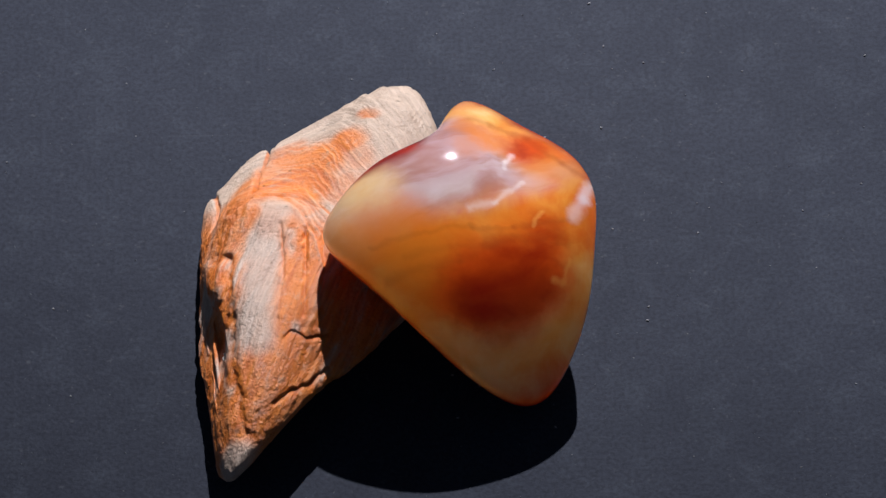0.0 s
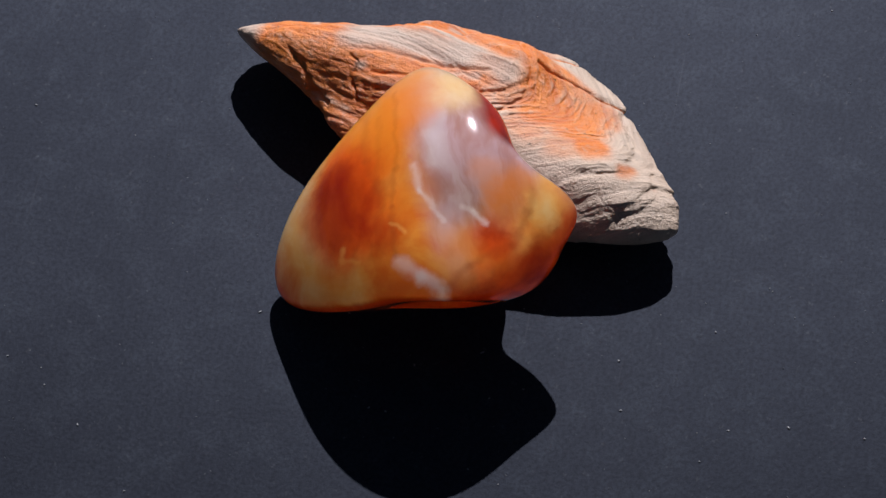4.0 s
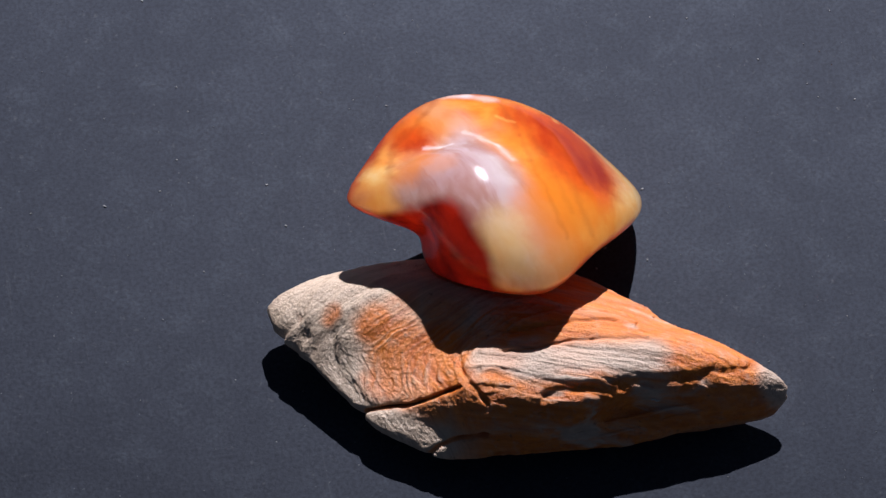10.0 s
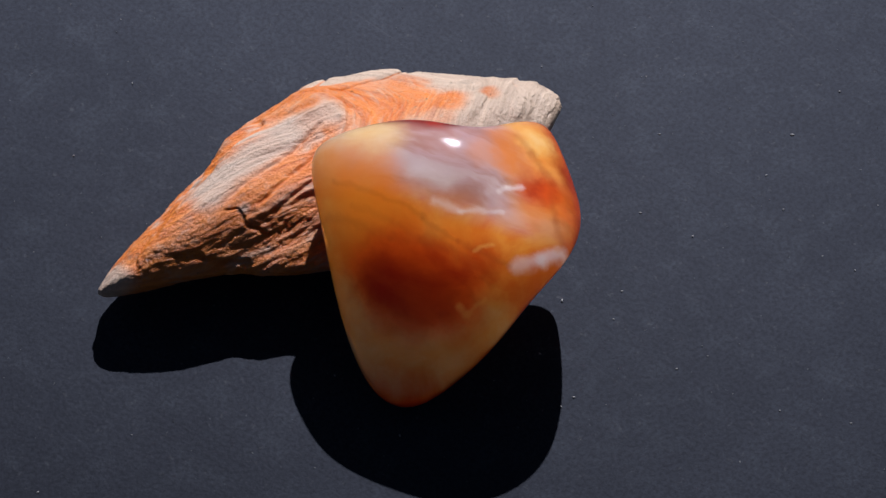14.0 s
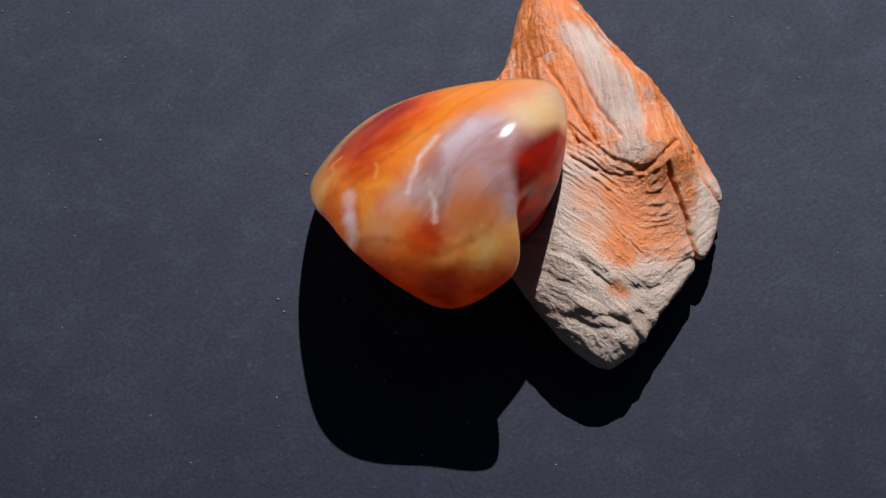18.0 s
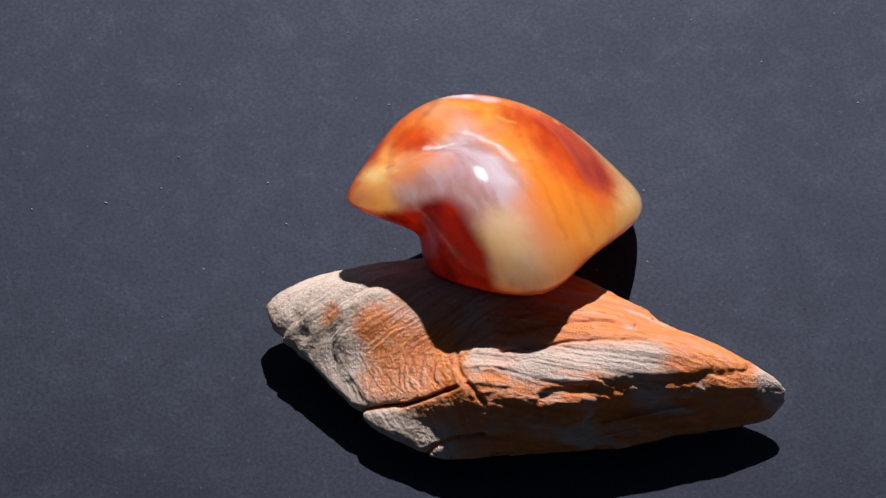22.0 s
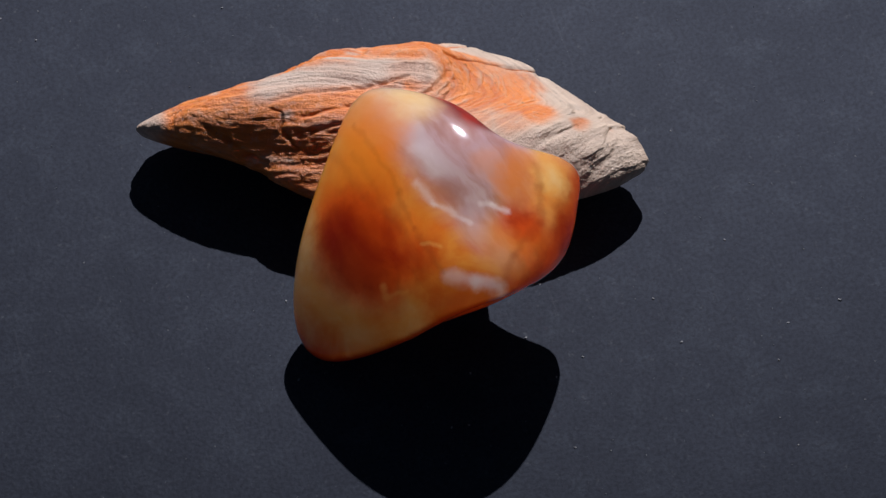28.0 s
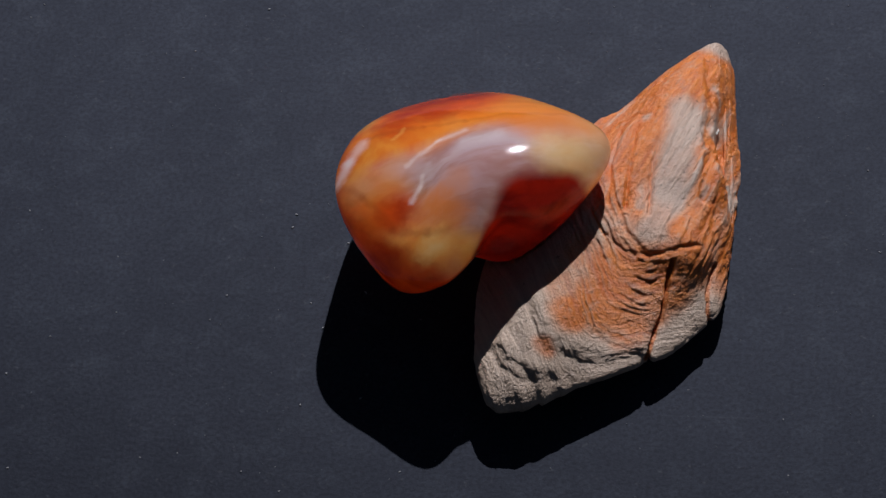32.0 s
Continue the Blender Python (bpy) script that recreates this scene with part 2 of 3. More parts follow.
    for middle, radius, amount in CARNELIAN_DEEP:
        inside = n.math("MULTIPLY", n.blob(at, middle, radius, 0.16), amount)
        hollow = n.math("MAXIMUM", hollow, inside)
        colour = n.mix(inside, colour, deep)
    # Flecks and veins run down through the upper half; brown lines draw in refraction.
    above = n.span(z, 0.014, 0.017)
    flat = n.vector("MULTIPLY", n.wobbled(420, 0.0016), (1, 1, 0))
    for a, b, radius, amount, tone in CARNELIAN_VEINS_REFRACTIONS:
        stripe = n.streak(flat, (*a, 0), (*b, 0), radius, 0.95)
        colour = n.mix(n.math("MULTIPLY", n.math("MULTIPLY", stripe, above), amount), colour, tone)
    n.bump(n.math("ADD", n.noise(240, 2), n.math("MULTIPLY", n.noise(2400, 2), 0.05)), 0.0005, 0.10)
    n.bsdf.subsurface_method = "BURLEY"
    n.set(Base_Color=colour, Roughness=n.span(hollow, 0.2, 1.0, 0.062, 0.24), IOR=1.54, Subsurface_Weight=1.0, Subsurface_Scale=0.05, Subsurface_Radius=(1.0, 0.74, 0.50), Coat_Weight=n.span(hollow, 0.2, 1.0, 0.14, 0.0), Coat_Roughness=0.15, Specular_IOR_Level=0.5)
    return n.material


def driftwood():
    n = Nodes("weathered_driftwood")
    at = n.wobbled(70, 0.005)
    along = n.stretched((1, 1, 1), (0, 0, -radians(69)))
    # Grain along the tip half; on the other half it follows the folds, curved across the piece.
    straight = n.noise(1.0, 7, 0.65, n.stretched((50, 1100, 1100), (0, 0, 0), along), 0.4)
    bent, side, up = n.parts(n.wobbled(120, 0.002, along))
    bow = n.math("SUBTRACT", side, 0.0245)
    bow = n.math("SQRT", n.math("ADD", n.math("MULTIPLY", bow, bow), 3e-6))
    folded = n.joined(n.math("ADD", bent, n.math("MULTIPLY", bow, 1.0)), side, up)
    curved = n.noise(1.0, 7, 0.65, n.stretched((1000, 70, 60), (0, 0, 0), folded), 0.4)
    grain = n.add("ShaderNodeMix")
    n.put(grain.inputs["Factor"], n.span(bent, -0.011, -0.006))
    n.put(grain.inputs[2], straight)
    n.put(grain.inputs[3], curved)
    grain = grain.outputs[0]
    bands = n.noise(1.0, 4, 0.6, n.stretched((16, 170, 170), (0, 0, 0), n.wobbled(60, 0.004, along)))
    s, c, z = n.parts(n.wobbled(90, 0.004, along))
    grey = n.mix(n.span(grain, 0.2, 0.8), (0.49, 0.355, 0.25), (0.78, 0.60, 0.44))
    taupe = n.mix(n.span(grain, 0.2, 0.8), (0.47, 0.345, 0.26), (0.74, 0.57, 0.435))
    tip_half = n.span(s, -0.012, -0.003, 1.0, 0.0)
    grey = n.mix(tip_half, grey, taupe)
    rust = n.mix(n.span(grain, 0.15, 0.85), (0.60, 0.115, 0.008), (0.94, 0.30, 0.034))
    # Streaks along the tip half, a rusty fold across the middle, grey rims.
    amount = n.math("MULTIPLY", tip_half, n.span(bands, 0.38, 0.50))
    for middle, radius, strength in WOOD_RUST:
        amount = n.math("MAXIMUM", amount, n.math("MULTIPLY", n.blob(at, middle, radius, 0.45), strength))
    for a, b, radius, strength in WOOD_GREY:
        amount = n.math("MULTIPLY", amount, n.math("SUBTRACT", 1.0, n.math("MULTIPLY", n.streak(at, a, b, radius, 0.45), strength)))
    rim = n.span(z, 0.0022, 0.0052)
    amount = n.math("MULTIPLY", amount, n.math("MAXIMUM", rim, n.math("MULTIPLY", tip_half, 0.7)))
    amount = n.math("MULTIPLY", amount, n.span(n.noise(700, 4, 0.6), 0.22, 0.5, 0.6, 1.0))
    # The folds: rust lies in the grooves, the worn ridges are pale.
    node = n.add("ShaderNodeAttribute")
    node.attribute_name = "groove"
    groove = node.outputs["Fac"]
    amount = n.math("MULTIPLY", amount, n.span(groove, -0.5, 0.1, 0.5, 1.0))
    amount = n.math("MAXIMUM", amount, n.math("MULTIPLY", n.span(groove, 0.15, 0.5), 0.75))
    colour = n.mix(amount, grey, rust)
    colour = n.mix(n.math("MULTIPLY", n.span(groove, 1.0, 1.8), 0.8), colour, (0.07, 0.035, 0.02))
    stain = n.math("MULTIPLY", n.span(n.noise(260, 5, 0.65, at), 0.62, 0.74), 0.15)
    colour = n.mix(stain, colour, (0.10, 0.065, 0.045))
    # Shade of the end's lumps, darkened into the colour.
    for middle, radius, strength in WOOD_LUMP_SHADE:
        dark = n.math("MULTIPLY", n.blob(n.wobbled(300, 0.003), middle, radius, 0.5), n.span(n.noise(420, 4, 0.6), 0.3, 0.55, 0.5, 1.0))
        colour = n.mix(n.math("MULTIPLY", dark, strength), colour, (0.055, 0.036, 0.026))
    pits = n.span(n.noise(1300, 3, 0.7), 0.63, 0.72)
    colour = n.mix(n.math("MULTIPLY", pits, 0.55), colour, (0.09, 0.055, 0.035))
    height = n.math("ADD", n.math("MULTIPLY", grain, 1.2), n.math("SUBTRACT", n.noise(2600, 3, 0.7), n.math("MULTIPLY", pits, 0.6)))
    n.bump(height, 0.00045, 0.62)
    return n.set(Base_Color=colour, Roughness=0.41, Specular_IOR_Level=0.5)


def black_card():
    n = Nodes("matte_black_card")
    broad = n.noise(28, 6, 0.65, distort=0.6)
    blotch = n.noise(160, 5, 0.7)
    fine = n.noise(1500, 4, 0.7)
    colour = n.mix(n.span(broad, 0.32, 0.70), (0.0355, 0.0405, 0.0550), (0.0450, 0.0510, 0.0680))
    colour = n.mix(n.math("MULTIPLY", n.span(blotch, 0.45, 0.75), 0.52), colour, (0.066, 0.076, 0.096))
    colour = n.mix(n.math("MULTIPLY", n.span(fine, 0.35, 0.7), 0.6), colour, (0.019, 0.0205, 0.0275))
    flecks = n.span(n.noise(620, 3, 0.75), 0.60, 0.74)
    colour = n.mix(n.math("MULTIPLY", flecks, 0.5), colour, (0.090, 0.094, 0.105))
    scuffs = n.span(n.noise(1.0, 3, 0.6, n.stretched((40, 900, 1), (0, 0, 0.5))), 0.66, 0.8)
    colour = n.mix(n.math("MULTIPLY", scuffs, 0.3), colour, (0.085, 0.088, 0.10))
    n.bump(n.math("ADD", fine, n.math("MULTIPLY", blotch, 0.6)), 0.00012, 0.6)
    return n.set(Base_Color=colour, Roughness=0.78, Specular_IOR_Level=0.14)


def plain(name, colour, rough=0.8):
    n = Nodes(name)
    shade = tuple(v * 0.75 for v in colour)
    return n.set(Base_Color=n.mix(n.noise(8, 5), colour, shade), Roughness=rough)


CARNELIAN, DRIFTWOOD, CARD = carnelian(), driftwood(), black_card()
PALE = plain("pale_chip", (0.75, 0.70, 0.62))
PAVING, DUST = plain("dark_asphalt", (0.055, 0.054, 0.052)), plain("pale_dust", (0.30, 0.30, 0.30))


# ---- shapes ----
# The card lies a little askew on its spindle, so it nods as it turns.
CARD_SLOPE = (-0.0494, 0.0250)


def card_height(x, y):
    return CARD_SLOPE[0] * x + CARD_SLOPE[1] * y


def link(name, bm, material, parent=None, label=""):
    mesh = bpy.data.meshes.new(name)
    bm.to_mesh(mesh)
    bm.free()
    mesh.materials.append(material)
    mesh.shade_smooth()
    ob = new(name, mesh)
    ob.parent = parent
    return tagged(ob, label)


def part(name, bm, material, parent, label=""):
    return link(name, bm, material, parent, label)


def reach(ways, facets, hollows, power, unit=0.02):
    """How far a rounded, many-sided pebble reaches along each way from its middle: facets as normals over distance, hollows as way, depth, narrowness."""
    far = (np.maximum(0.0, ways @ np.array(facets).T) ** power).sum(1) ** (-1 / power) * unit
    for x, y, z, depth, narrow in hollows:
        to = np.array((x, y, z)) / math.sqrt(x * x + y * y + z * z)
        far = far * (1 - depth * np.exp(-(1 - ways @ to) * math.exp(narrow)))
    return far


def swell(ways, amounts, degree=6):
    """Broad swellings over a ball of ways: a sum of spherical harmonics."""
    x, y, z = ways.T
    turn, flat = np.arctan2(y, x), np.sqrt(np.maximum(0.0, 1 - z * z))
    total, at = np.zeros(len(ways)), iter(amounts)
    for n in range(degree + 1):
        for m in range(n + 1):
            low, high = np.zeros_like(z), np.ones_like(z)
            for i in range(m):
                high = high * (2 * i + 1) * flat
            for k in range(m + 1, n + 1):
                low, high = high, (z * (2 * k - 1) * high - (k + m - 1) * low) / (k - m)
            size = math.sqrt((2 * n + 1) * math.factorial(n - m) / math.factorial(n + m))
            if m == 0:
                total += next(at) * size * high
            else:
                total += size * math.sqrt(2) * high * (next(at) * np.cos(m * turn) + next(at) * np.sin(m * turn))
    return total


def ball(levels):
    bm = bmesh.new()
    bmesh.ops.create_icosphere(bm, subdivisions=levels, radius=1.0)
    return bm, np.array([v.co for v in bm.verts])


# The pebble's sides, in its middle's frame, and its hollows.
STONE_MID = (0.00029, 0.00018, 0.01249)
STONE_FACETS = [
    (-0.093, -0.363, 1.250),
    (-0.512, 0.166, 0.931),
    (0.574, 0.295, 1.124),
    (-0.084, -0.713, 0.740),
    (-1.032, 0.637, -0.026),
    (0.694, -0.431, 0.577),
    (-0.053, -0.709, 0.821),
    (0.880, 0.745, -0.283),
    (0.397, -0.744, 0.556),
    (-1.097, 0.692, -0.122),
    (0.897, 0.198, -0.759),
    (-0.724, -0.572, -0.478),
    (-0.547, 0.996, -2.858),
    (0.398, -0.570, 0.120),
    (-1.492, 0.129, -2.471),
    (1.121, 0.280, -0.955),
    (-0.731, -0.589, -0.467),
    (-1.047, 1.112, -1.214),
    (0.043, -0.154, -1.111),
    (-1.042, -0.022, -1.673),
    (0.349, -0.027, 1.244),
    (0.357, -0.040, 1.301),
    (0.495, 0.366, 0.654),
    (0.393, 0.276, 0.626),
    (-0.454, 0.155, 0.804),
    (0.002, -0.366, 0.914),
    (-0.003, -0.363, 0.925),
    (0.323, -0.088, 1.292),
]
STONE_HOLLOWS = [
    (-0.551, 0.720, 0.434, 0.493, 2.000),
    (-0.142, 0.809, -0.112, 0.418, 2.092),
    (1.122, -0.147, -0.012, 0.091, 2.226),
    (0.467, 0.879, 0.580, 0.191, 1.988),
]

# The driftwood's sides and hollows.
WOOD_MID = (-0.02340, -0.00421, 0.00572)
WOOD_FACETS = [
    (-0.088, 0.104, 1.840),
    (-0.680, 0.528, 2.538),
    (0.616, 0.013, 1.922),
    (-0.736, -0.075, 1.823),
    (-0.226, 0.523, 2.073),
    (0.553, -0.490, 1.628),
    (-1.034, -0.052, 0.914),
    (0.486, 0.249, 1.289),
    (0.592, -0.511, 0.804),
    (-0.780, 0.583, 1.494),
    (1.031, -0.273, -0.063),
    (-0.814, -0.202, 0.580),
    (-0.143, 0.566, -0.025),
    (0.812, -0.691, -0.157),
    (-1.255, -0.003, -0.036),
    (0.895, 0.063, -0.434),
    (0.222, 0.316, -0.197),
    (-0.508, 0.720, -0.845),
    (0.797, -0.643, -0.903),
    (-1.150, -0.088, -0.209),
    (0.271, 0.363, -0.601),
    (0.863, -0.702, -0.994),
    (-0.910, 0.332, -2.430),
    (0.903, -0.109, -1.972),
    (-0.406, -0.108, -1.285),
    (-0.283, 0.542, -1.756),
    (0.878, -0.716, -1.016),
    (-0.724, 0.064, -1.839),
    (0.594, 0.174, -2.238),
    (0.067, 0.044, -2.123),
]
WOOD_HOLLOWS = [
    (-0.353, -0.394, 0.723, 0.056, 1.480),
    (-0.787, -0.501, 0.922, -0.183, 2.115),
    (-0.238, -0.765, 0.664, 0.059, 1.765),
    (-0.610, 0.672, 1.003, -0.335, 2.283),
    (-0.156, -1.157, -0.495, 0.032, 1.328),
    (0.081, 0.954, -0.031, 0.037, 3.407),
]


# Broad swellings of both pieces.
STONE_SWELL = (
    -0.0307, -0.0143, -0.0120, 0.0041, -0.0104, -0.0207, 0.0030, 0.0058, -0.0029, -0.0062, -0.0029, 0.0032, -0.0070, -0.0014,
    -0.0004, 0.0148, 0.0102, -0.0070, -0.0026, 0.0020, 0.0094, 0.0041, -0.0125, -0.0062, -0.0052, 0.0094, -0.0017, 0.0034,
    -0.0086, -0.0066, 0.0039, 0.0004, -0.0007, -0.0014, -0.0001, -0.0024, -0.0006, 0.0102, -0.0061, 0.0023, 0.0022, -0.0021,
    -0.0027, 0.0025, -0.0056, 0.0023, -0.0017, 0.0003, 0.0045,
)
WOOD_SWELL = (
    0.0255, 0.0367, 0.0133, -0.0293, 0.0249, 0.0140, -0.0139, 0.0100, 0.0033, 0.0005, 0.0034, -0.0167, -0.0017, -0.0111,
    -0.0061, -0.0025, -0.0079, -0.0077, -0.0085, 0.0094, -0.0019, -0.0093, 0.0155, 0.0074, 0.0080, -0.0076, -0.0131, 0.0054,
    0.0032, 0.0063, -0.0052, 0.0099, -0.0005, 0.0054, -0.0050, 0.0031, -0.0105, -0.0051, 0.0078, -0.0067, 0.0087, -0.0008,
    0.0074, 0.0033, 0.0013, 0.0032, -0.0030, 0.0026, -0.0027,
)


def stone_far(ways):
    return reach(ways, STONE_FACETS, STONE_HOLLOWS, 9.0) * (1 + swell(ways, STONE_SWELL))


def in_stone(points, gap=0.0002):
    off = points - np.array(STONE_MID)
    far = np.linalg.norm(off, axis=1)
    return far < stone_far(off / far[:, None]) + gap


def carnelian_stone():
    bm, ways = ball(7)
    places = np.array(STONE_MID) + ways * stone_far(ways)[:, None]
    places[:, 2] = np.maximum(places[:, 2], card_height(places[:, 0], places[:, 1]))
    for v, co in zip(bm.verts, places):
        v.co = co
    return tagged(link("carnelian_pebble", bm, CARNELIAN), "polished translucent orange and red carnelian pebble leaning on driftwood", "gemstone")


WOOD_LONG = Vector((26, 68, 0)).normalized()
WOOD_ACROSS = Vector((WOOD_LONG.y, -WOOD_LONG.x, 0))
# How far the flank and the end bulge, in metres.
FLANK_FULL, END_FULL, CREST_WORN = 0.0006, 0.0002, 0.0017
# Cracks, grooves and folds of the driftwood: points in plan, depth and half width, in millimetres.
WOOD_CUTS = (
    (((-28.0, 21.0), (-28.6, 17.0), (-29.8, 12.0), (-30.6, 6.0)), 1.5, 0.24),
    (((-27.6, 22.0), (-28.4, 18.0), (-29.3, 14.0)), 0.6, 0.5),
    (((-30.9, 4.4), (-27.4, 5.4), (-23.6, 4.6), (-20.0, 1.6), (-17.5, -2.5)), 0.32, 0.28),
    (((-30.9, 4.4), (-34.0, 2.4)), 0.4, 0.25),
    (((-35.0, -6.0), (-34.7, -13.9), (-34.2, -24.6), (-32.9, -36.4)), 0.7, 0.8),
    (((-36.6, -4.0), (-36.4, -14.0), (-35.4, -26.0)), 0.3, 0.5),
    (((-28.4, -31.5), (-25.4, -28.6), (-23.4, -27.4), (-20.6, -24.6)), 0.7, 0.3),
    (((-26.8, -22.2), (-25.6, -21.0), (-23.4, -21.4), (-20.5, -19.6)), 0.6, 0.18),
    (((-10.6, 13.0), (-11.2, 18.5), (-13.4, 22.4), (-18.0, 22.4), (-22.0, 21.6), (-27.0, 19.6)), 0.35, 0.7),
    (((-12.6, 14.0), (-14.0, 19.2), (-18.0, 19.9), (-22.0, 19.0), (-26.2, 17.4)), -0.7, 1.6),
    (((-5.5, 21.5), (-7.0, 25.0), (-10.5, 27.0), (-15.0, 25.6)), 0.35, 0.6),
    (((-7.6, 21.0), (-9.6, 24.2), (-14.6, 24.2)), -0.4, 1.0),
    (((-13.4, 29.8), (-11.8, 26.0), (-9.0, 24.2)), 0.45, 0.7),
    (((-36.6, 12.0), (-36.0, 8.0), (-36.8, 3.0)), 0.9, 0.28),
    (((-26.8, -1.0), (-26.6, -10.0), (-28.0, -22.0)), 0.40, 0.32),
    (((-23.2, -2.0), (-23.2, -10.0), (-23.8, -18.0)), 0.45, 0.32),
    (((-20.6, -3.0), (-20.4, -10.0), (-21.4, -17.0)), 0.35, 0.3),
)


def to_line(x, y, corners):
    """Distance of points in plan from a bent line."""
    best = np.full(len(x), 1e9)
    for (ax, ay), (bx, by) in zip(corners, corners[1:]):
        dx, dy = bx - ax, by - ay
        k = np.clip(((x - ax) * dx + (y - ay) * dy) / (dx * dx + dy * dy), 0, 1)
        best = np.minimum(best, np.hypot(x - ax - k * dx, y - ay - k * dy))
    return best


def ease(value, low, high):
    k = np.clip((value - low) / (high - low), 0, 1)
    return k * k * (3 - 2 * k)


def driftwood_shape():
    bm, ways = ball(8)
    long, across, up = np.array(WOOD_LONG), np.array(WOOD_ACROSS), np.array((0, 0, 1.0))
    ways = ways @ (0.037 * np.outer(long, long) + 0.0155 * np.outer(across, across) + 0.009 * np.outer(up, up))
    ways /= np.linalg.norm(ways, axis=1)[:, None]
    places = np.array(WOOD_MID) + ways * reach(ways, WOOD_FACETS, WOOD_HOLLOWS, 10.0)[:, None]
    off = places - np.array(WOOD_MID)
    round_ways = np.stack([off @ long / 0.037, off @ across / 0.0155, off[:, 2] / 0.009], 1)
    round_ways /= np.linalg.norm(round_ways, axis=1)[:, None]
    places += off * swell(round_ways, WOOD_SWELL)[:, None]
    mm = places * 1000
    s, c, h = mm @ long, mm @ across, mm[:, 2]
    # The outer flank and the blunt end are full and rounded.
    full = np.sin(math.pi * np.clip(h / 12.5, 0, 1))
    places -= np.outer(FLANK_FULL * full * ease(-c, 26, 32) * ease(s, -12, -4), across)
    places += np.outer(END_FULL * full * ease(s, 12, 19), long)
    places[:, 2] -= CREST_WORN * ease(-c, 20, 30) * ease(s, -26, 3) * ease(h, 6, 11)
    mm = places * 1000
    s, c, h = mm @ long, mm @ across, mm[:, 2]
    # Grain runs along the tip half; then come nested folds, one behind the other, and a rippled end.
    far_half, rippled = ease(s, -9.0, -5.0), ease(s, 4.0, 9.0)
    bend = np.sqrt((c + 25.0) ** 2 + 4.0)
    fold = s + 0.85 * bend + 0.35 * (c + 25.0)
    nested = ease(fold, -7.0, -3.5) * (1 - ease(fold, 7.0, 15.0)) * ease(-c, 12.0, 16.0) * (1 - ease(-c, 28.5, 31.0))
    lift, fine = np.zeros(len(mm)), np.zeros(len(mm))
    for i, p in enumerate(mm):
        spot = Vector(p)
        w = noise.noise(spot * 0.11) * 1.6
        v = noise.noise(spot * 0.35) * 0.7
        lines = noise.noise(Vector((s[i] * 0.03, (c[i] + w) * 0.55, h[i] * 0.4))) * 0.34 + noise.noise(Vector((s[i] * 0.05, (c[i] + w) * 1.7, h[i] * 1.3))) * 0.20
        f = fold[i] + w + v
        step = (f / 1.5 + noise.noise(Vector((f * 0.2, c[i] * 0.08, 5.0))) * 1.5) % 1.0
        terrace = (step if step < 0.75 else (1 - step) * 3.0) - 0.4
        ripple = noise.noise(Vector((f * 0.30, c[i] * 0.05, 7.0))) * 0.50 + noise.noise(Vector((f * 0.9, c[i] * 0.10, 3.0))) * 0.20 + noise.noise(Vector((f * 2.1, c[i] * 0.2, 9.0))) * 0.10
        lumps = noise.noise(spot * 0.16 + Vector((3, 1, 8))) * 0.45
        k = far_half[i]
        deep = max(0.05, 0.22 + 0.4 * noise.noise(Vector((f * 0.35, c[i] * 0.22, 1.0))))
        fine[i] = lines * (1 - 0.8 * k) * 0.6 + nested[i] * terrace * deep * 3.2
        lift[i] = lines * (1 - 0.8 * k) + nested[i] * terrace * deep * 1.25 + rippled[i] * ripple + lumps + noise.noise(spot * 0.9) * 0.12 + noise.noise(spot * 2.4) * 0.08
    stray = np.array([(noise.noise(Vector(p) * 0.7), noise.noise(Vector(p) * 0.7 + Vector((9, 4, 2))), noise.noise(Vector(p) * 0.5 + Vector((1, 7, 5)))) for p in mm])
    x, y = mm[:, 0] + stray[:, 0] * 0.2, mm[:, 1] + stray[:, 1] * 0.2
    for corners, depth, half in WOOD_CUTS:
        cut = depth * (1 + 0.6 * stray[:, 2]) * np.exp(-(to_line(x, y, corners) / half) ** 2) * ease(h, 1.0, 5.0)
        lift -= cut
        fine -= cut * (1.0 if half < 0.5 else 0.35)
    places += ways * (np.maximum(lift, -2.0) * 0.001)[:, None]
    # The foot is pressed flat on the card.
    over = places[:, 2] - card_height(places[:, 0], places[:, 1])
    low = over.min()
    places[:, 2] += np.where(over < 0.004, -low * (0.004 - over) / (0.004 - low), 0.0)
    inside = in_stone(places)
    for _ in range(60):
        if not inside.any():
            break
        places[inside, 2] -= 0.0003
        inside = in_stone(places) & (places[:, 2] > card_height(places[:, 0], places[:, 1]) + 0.0003)
    for v, co in zip(bm.verts, places):
        v.co = co
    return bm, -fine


# Loose splinters along the wood's outer flank: ends in millimetres, width and thickness.
WOOD_SLIVERS = (
    ((-38.2, 2.0, 7.2), (-37.6, -12.0, 7.4), 1.0, 0.7), ((-38.4, -3.0, 5.6), (-37.0, -19.0, 6.2), 1.1, 0.8), ((-37.4, -14.0, 8.2), (-35.6, -27.0, 8.0), 0.8, 0.6),
    ((-36.6, -22.0, 6.4), (-34.6, -36.0, 6.8), 0.9, 0.7), ((-36.4, 9.0, 6.0), (-38.0, 1.0, 6.2), 0.9, 0.6), ((-35.4, 11.5, 4.6), (-37.8, 4.0, 4.6), 1.0, 0.7),
)


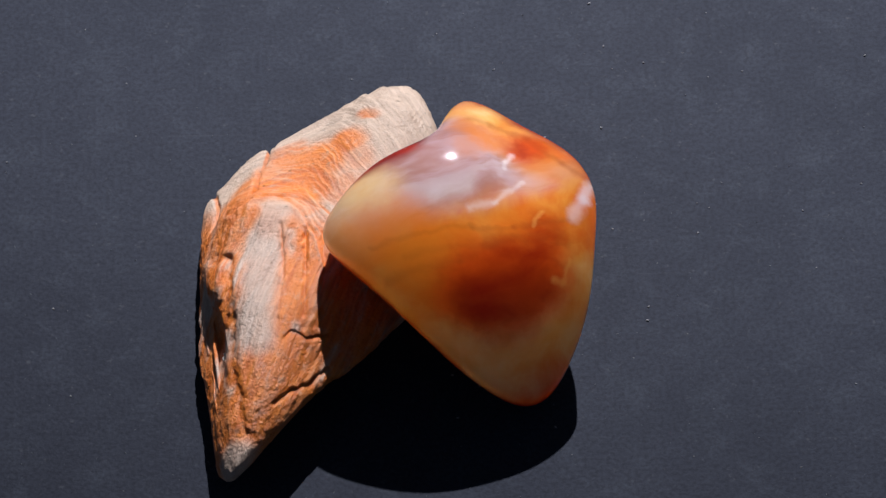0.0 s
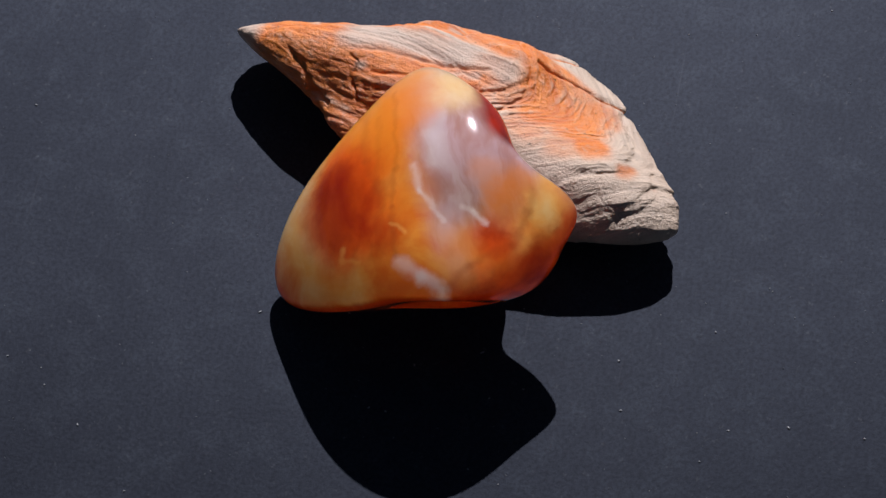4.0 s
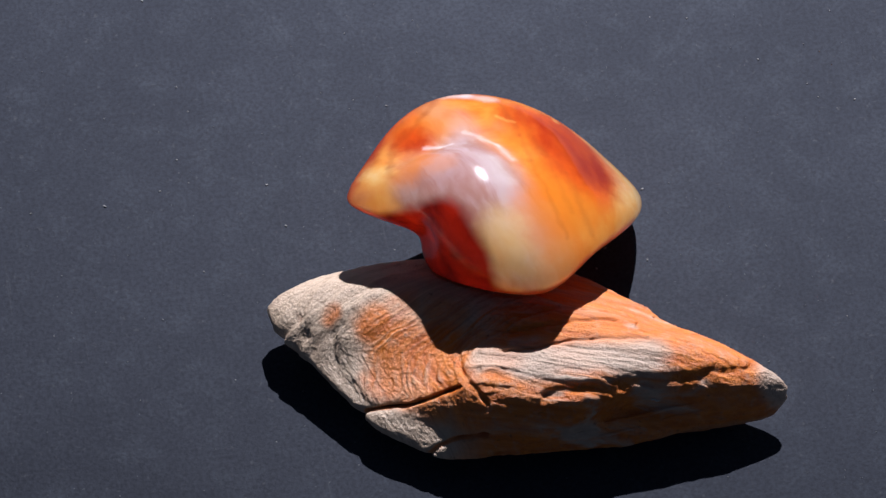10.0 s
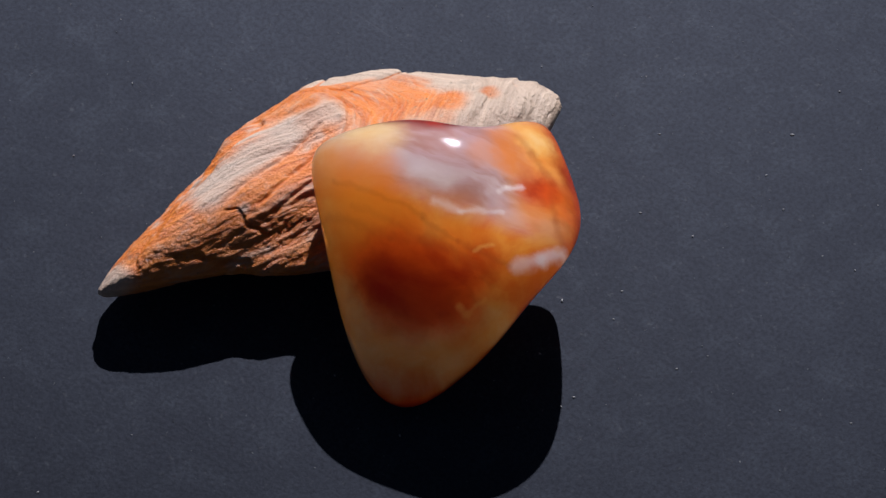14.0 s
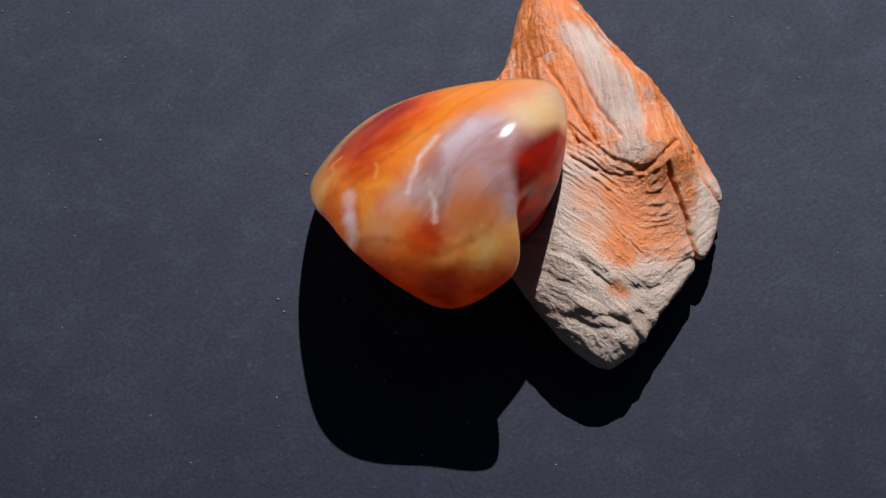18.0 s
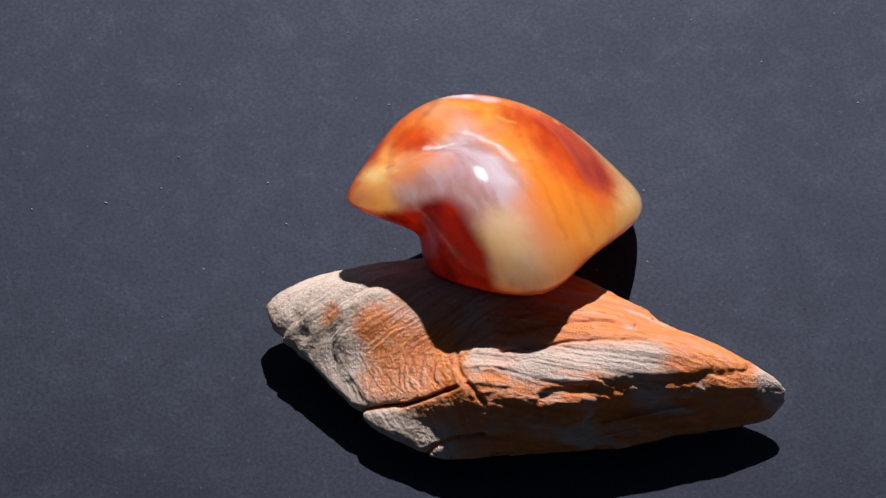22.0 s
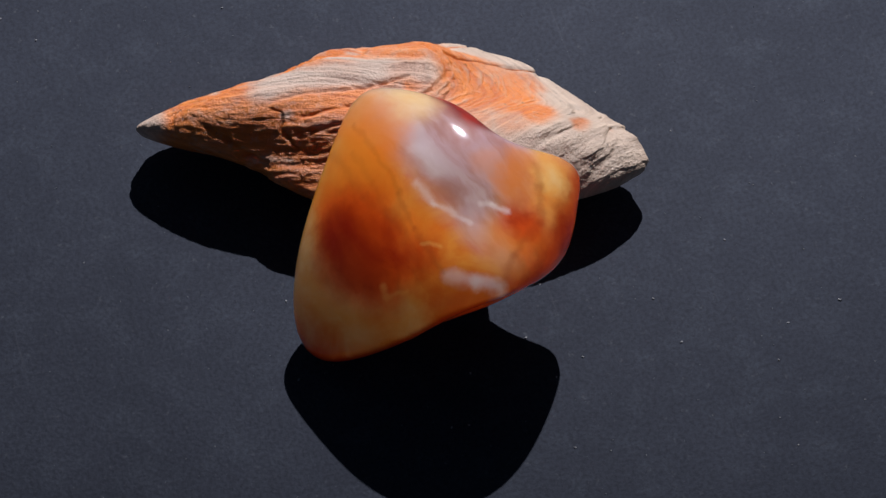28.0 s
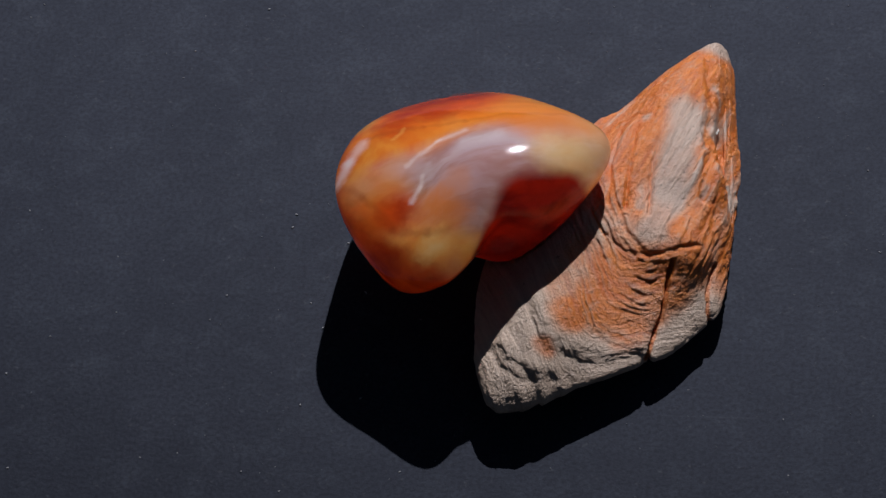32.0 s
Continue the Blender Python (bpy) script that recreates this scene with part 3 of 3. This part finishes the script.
def sliver(a, b, wide, thick, steps=14, around=8):
    """A tapered splinter from a to b with a ragged outline."""
    a, b = Vector(a) / 1000, Vector(b) / 1000
    way = (b - a).normalized()
    side = way.cross(Vector((0, 0, 1))).normalized()
    top = side.cross(way)
    bm = bmesh.new()
    rings = []
    for i in range(steps + 1):
        k = i / steps
        taper = math.sin(math.pi * (0.04 + 0.92 * k)) ** 0.6 * (0.8 + 0.4 * noise.noise(Vector((k * 6, a.y * 900, wide))))
        middle = a.lerp(b, k) + side * 0.0003 * noise.noise(Vector((k * 4, a.x * 700, 2)))
        rings.append([bm.verts.new(middle + side * math.cos(t) * wide * taper / 2000 + top * math.sin(t) * thick * taper / 2000)
                      for t in (2 * math.pi * j / around for j in range(around))])
    for low, high in zip(rings, rings[1:]):
        for j in range(around):
            bm.faces.new((low[j], low[(j + 1) % around], high[(j + 1) % around], high[j]))
    bm.faces.new(rings[0][::-1])
    bm.faces.new(rings[-1])
    bmesh.ops.recalc_face_normals(bm, faces=bm.faces)
    return bm


def driftwood_piece():
    wood = tagged(new("driftwood"), "weathered driftwood with grey and rust-orange grain on black card", "driftwood")
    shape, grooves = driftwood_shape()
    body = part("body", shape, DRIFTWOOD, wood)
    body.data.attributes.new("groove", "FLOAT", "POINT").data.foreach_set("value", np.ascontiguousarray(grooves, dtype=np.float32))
    skin = np.array([v.co for v in body.data.vertices]) * 1000

    def on_skin(p):
        return tuple(skin[((skin - np.array(p)) ** 2).sum(1).argmin()])

    for a, b, wide, thick in WOOD_SLIVERS:
        part("splinter", sliver(on_skin(a), on_skin(b), wide, thick), DRIFTWOOD, wood)
    part("chip", sliver(on_skin((-36.2, -22.2, 9.6)), on_skin((-35.8, -20.8, 9.8)), 0.5, 0.35), PALE, wood, "small pale chip stuck in the grain")
    return wood


def disc(radius, low, high, steps=96):
    bm = bmesh.new()
    bmesh.ops.create_cone(bm, cap_ends=True, segments=steps, radius1=radius, radius2=radius, depth=high - low, matrix=Matrix.Translation((0, 0, (low + high) / 2)))
    bmesh.ops.bevel(bm, geom=[e for e in bm.edges if abs(e.verts[0].co.z - e.verts[1].co.z) < 1e-6], offset=0.001, segments=2, affect="EDGES")
    return bm


def turntable():
    table = tagged(new("turntable"), "round turntable covered with dusty matte black card", "turntable")
    part("platter", disc(0.198, -0.022, -0.002), plain("dark_plastic", (0.03, 0.03, 0.03), 0.5), table)
    part("card", disc(0.200, -0.0015, 0.0), CARD, table, "matte black card with pale dust")
    rnd = random.Random(4)
    bm = bmesh.new()
    for _ in range(900):
        r, a = 0.12 * math.sqrt(rnd.random()), rnd.uniform(0, 2 * math.pi)
        size = rnd.uniform(0.00003, 0.00008)
        bmesh.ops.create_icosphere(bm, subdivisions=1, radius=size, matrix=Matrix.Translation((r * math.cos(a), r * math.sin(a), size * 0.7)))
    for _ in range(90):
        r, a = 0.09 * math.sqrt(rnd.random()), rnd.uniform(0, 2 * math.pi)
        size = rnd.uniform(0.00008, 0.00017)
        squash = Matrix.Diagonal((size * rnd.uniform(0.8, 2.4), size, size * 0.5, 1))
        bmesh.ops.create_icosphere(bm, subdivisions=1, radius=1.0, matrix=Matrix.Translation((r * math.cos(a), r * math.sin(a), size * 0.4)) @ Matrix.Rotation(rnd.uniform(0, 3.1), 4, "Z") @ squash)
    tagged(part("dust", bm, DUST, table, "pale dust specks"), kind="stuff")
    return table


def ground():
    bm = bmesh.new()
    bmesh.ops.create_grid(bm, x_segments=8, y_segments=8, size=400, matrix=Matrix.Translation((0, 0, -0.045)))
    return tagged(link("ground", bm, PAVING), "plain dark asphalt under the turntable", "ground", kind="structure")


def pedestal():
    return tagged(link("pedestal", disc(0.07, -0.045, -0.027), plain("base_plastic", (0.03, 0.03, 0.03), 0.5)), "plain dark round pedestal under the black turntable", "pedestal")


GROUND, BASE, TABLE = ground(), pedestal(), turntable()
WOOD, STONE = driftwood_piece(), carnelian_stone()


def motions():
    """Table, wood and stone turn as one about the table's axis."""
    rows = [(t, pose(0, 0, 0, 0, 0, a)) for t, a in TURN]
    nod = Vector((0, 0, 1)).rotation_difference(Vector((-CARD_SLOPE[0], -CARD_SLOPE[1], 1))).to_matrix().to_4x4()
    walk(TABLE, [(t, m @ nod) for t, m in rows])
    walk(WOOD, rows)
    walk(STONE, rows)


motions()
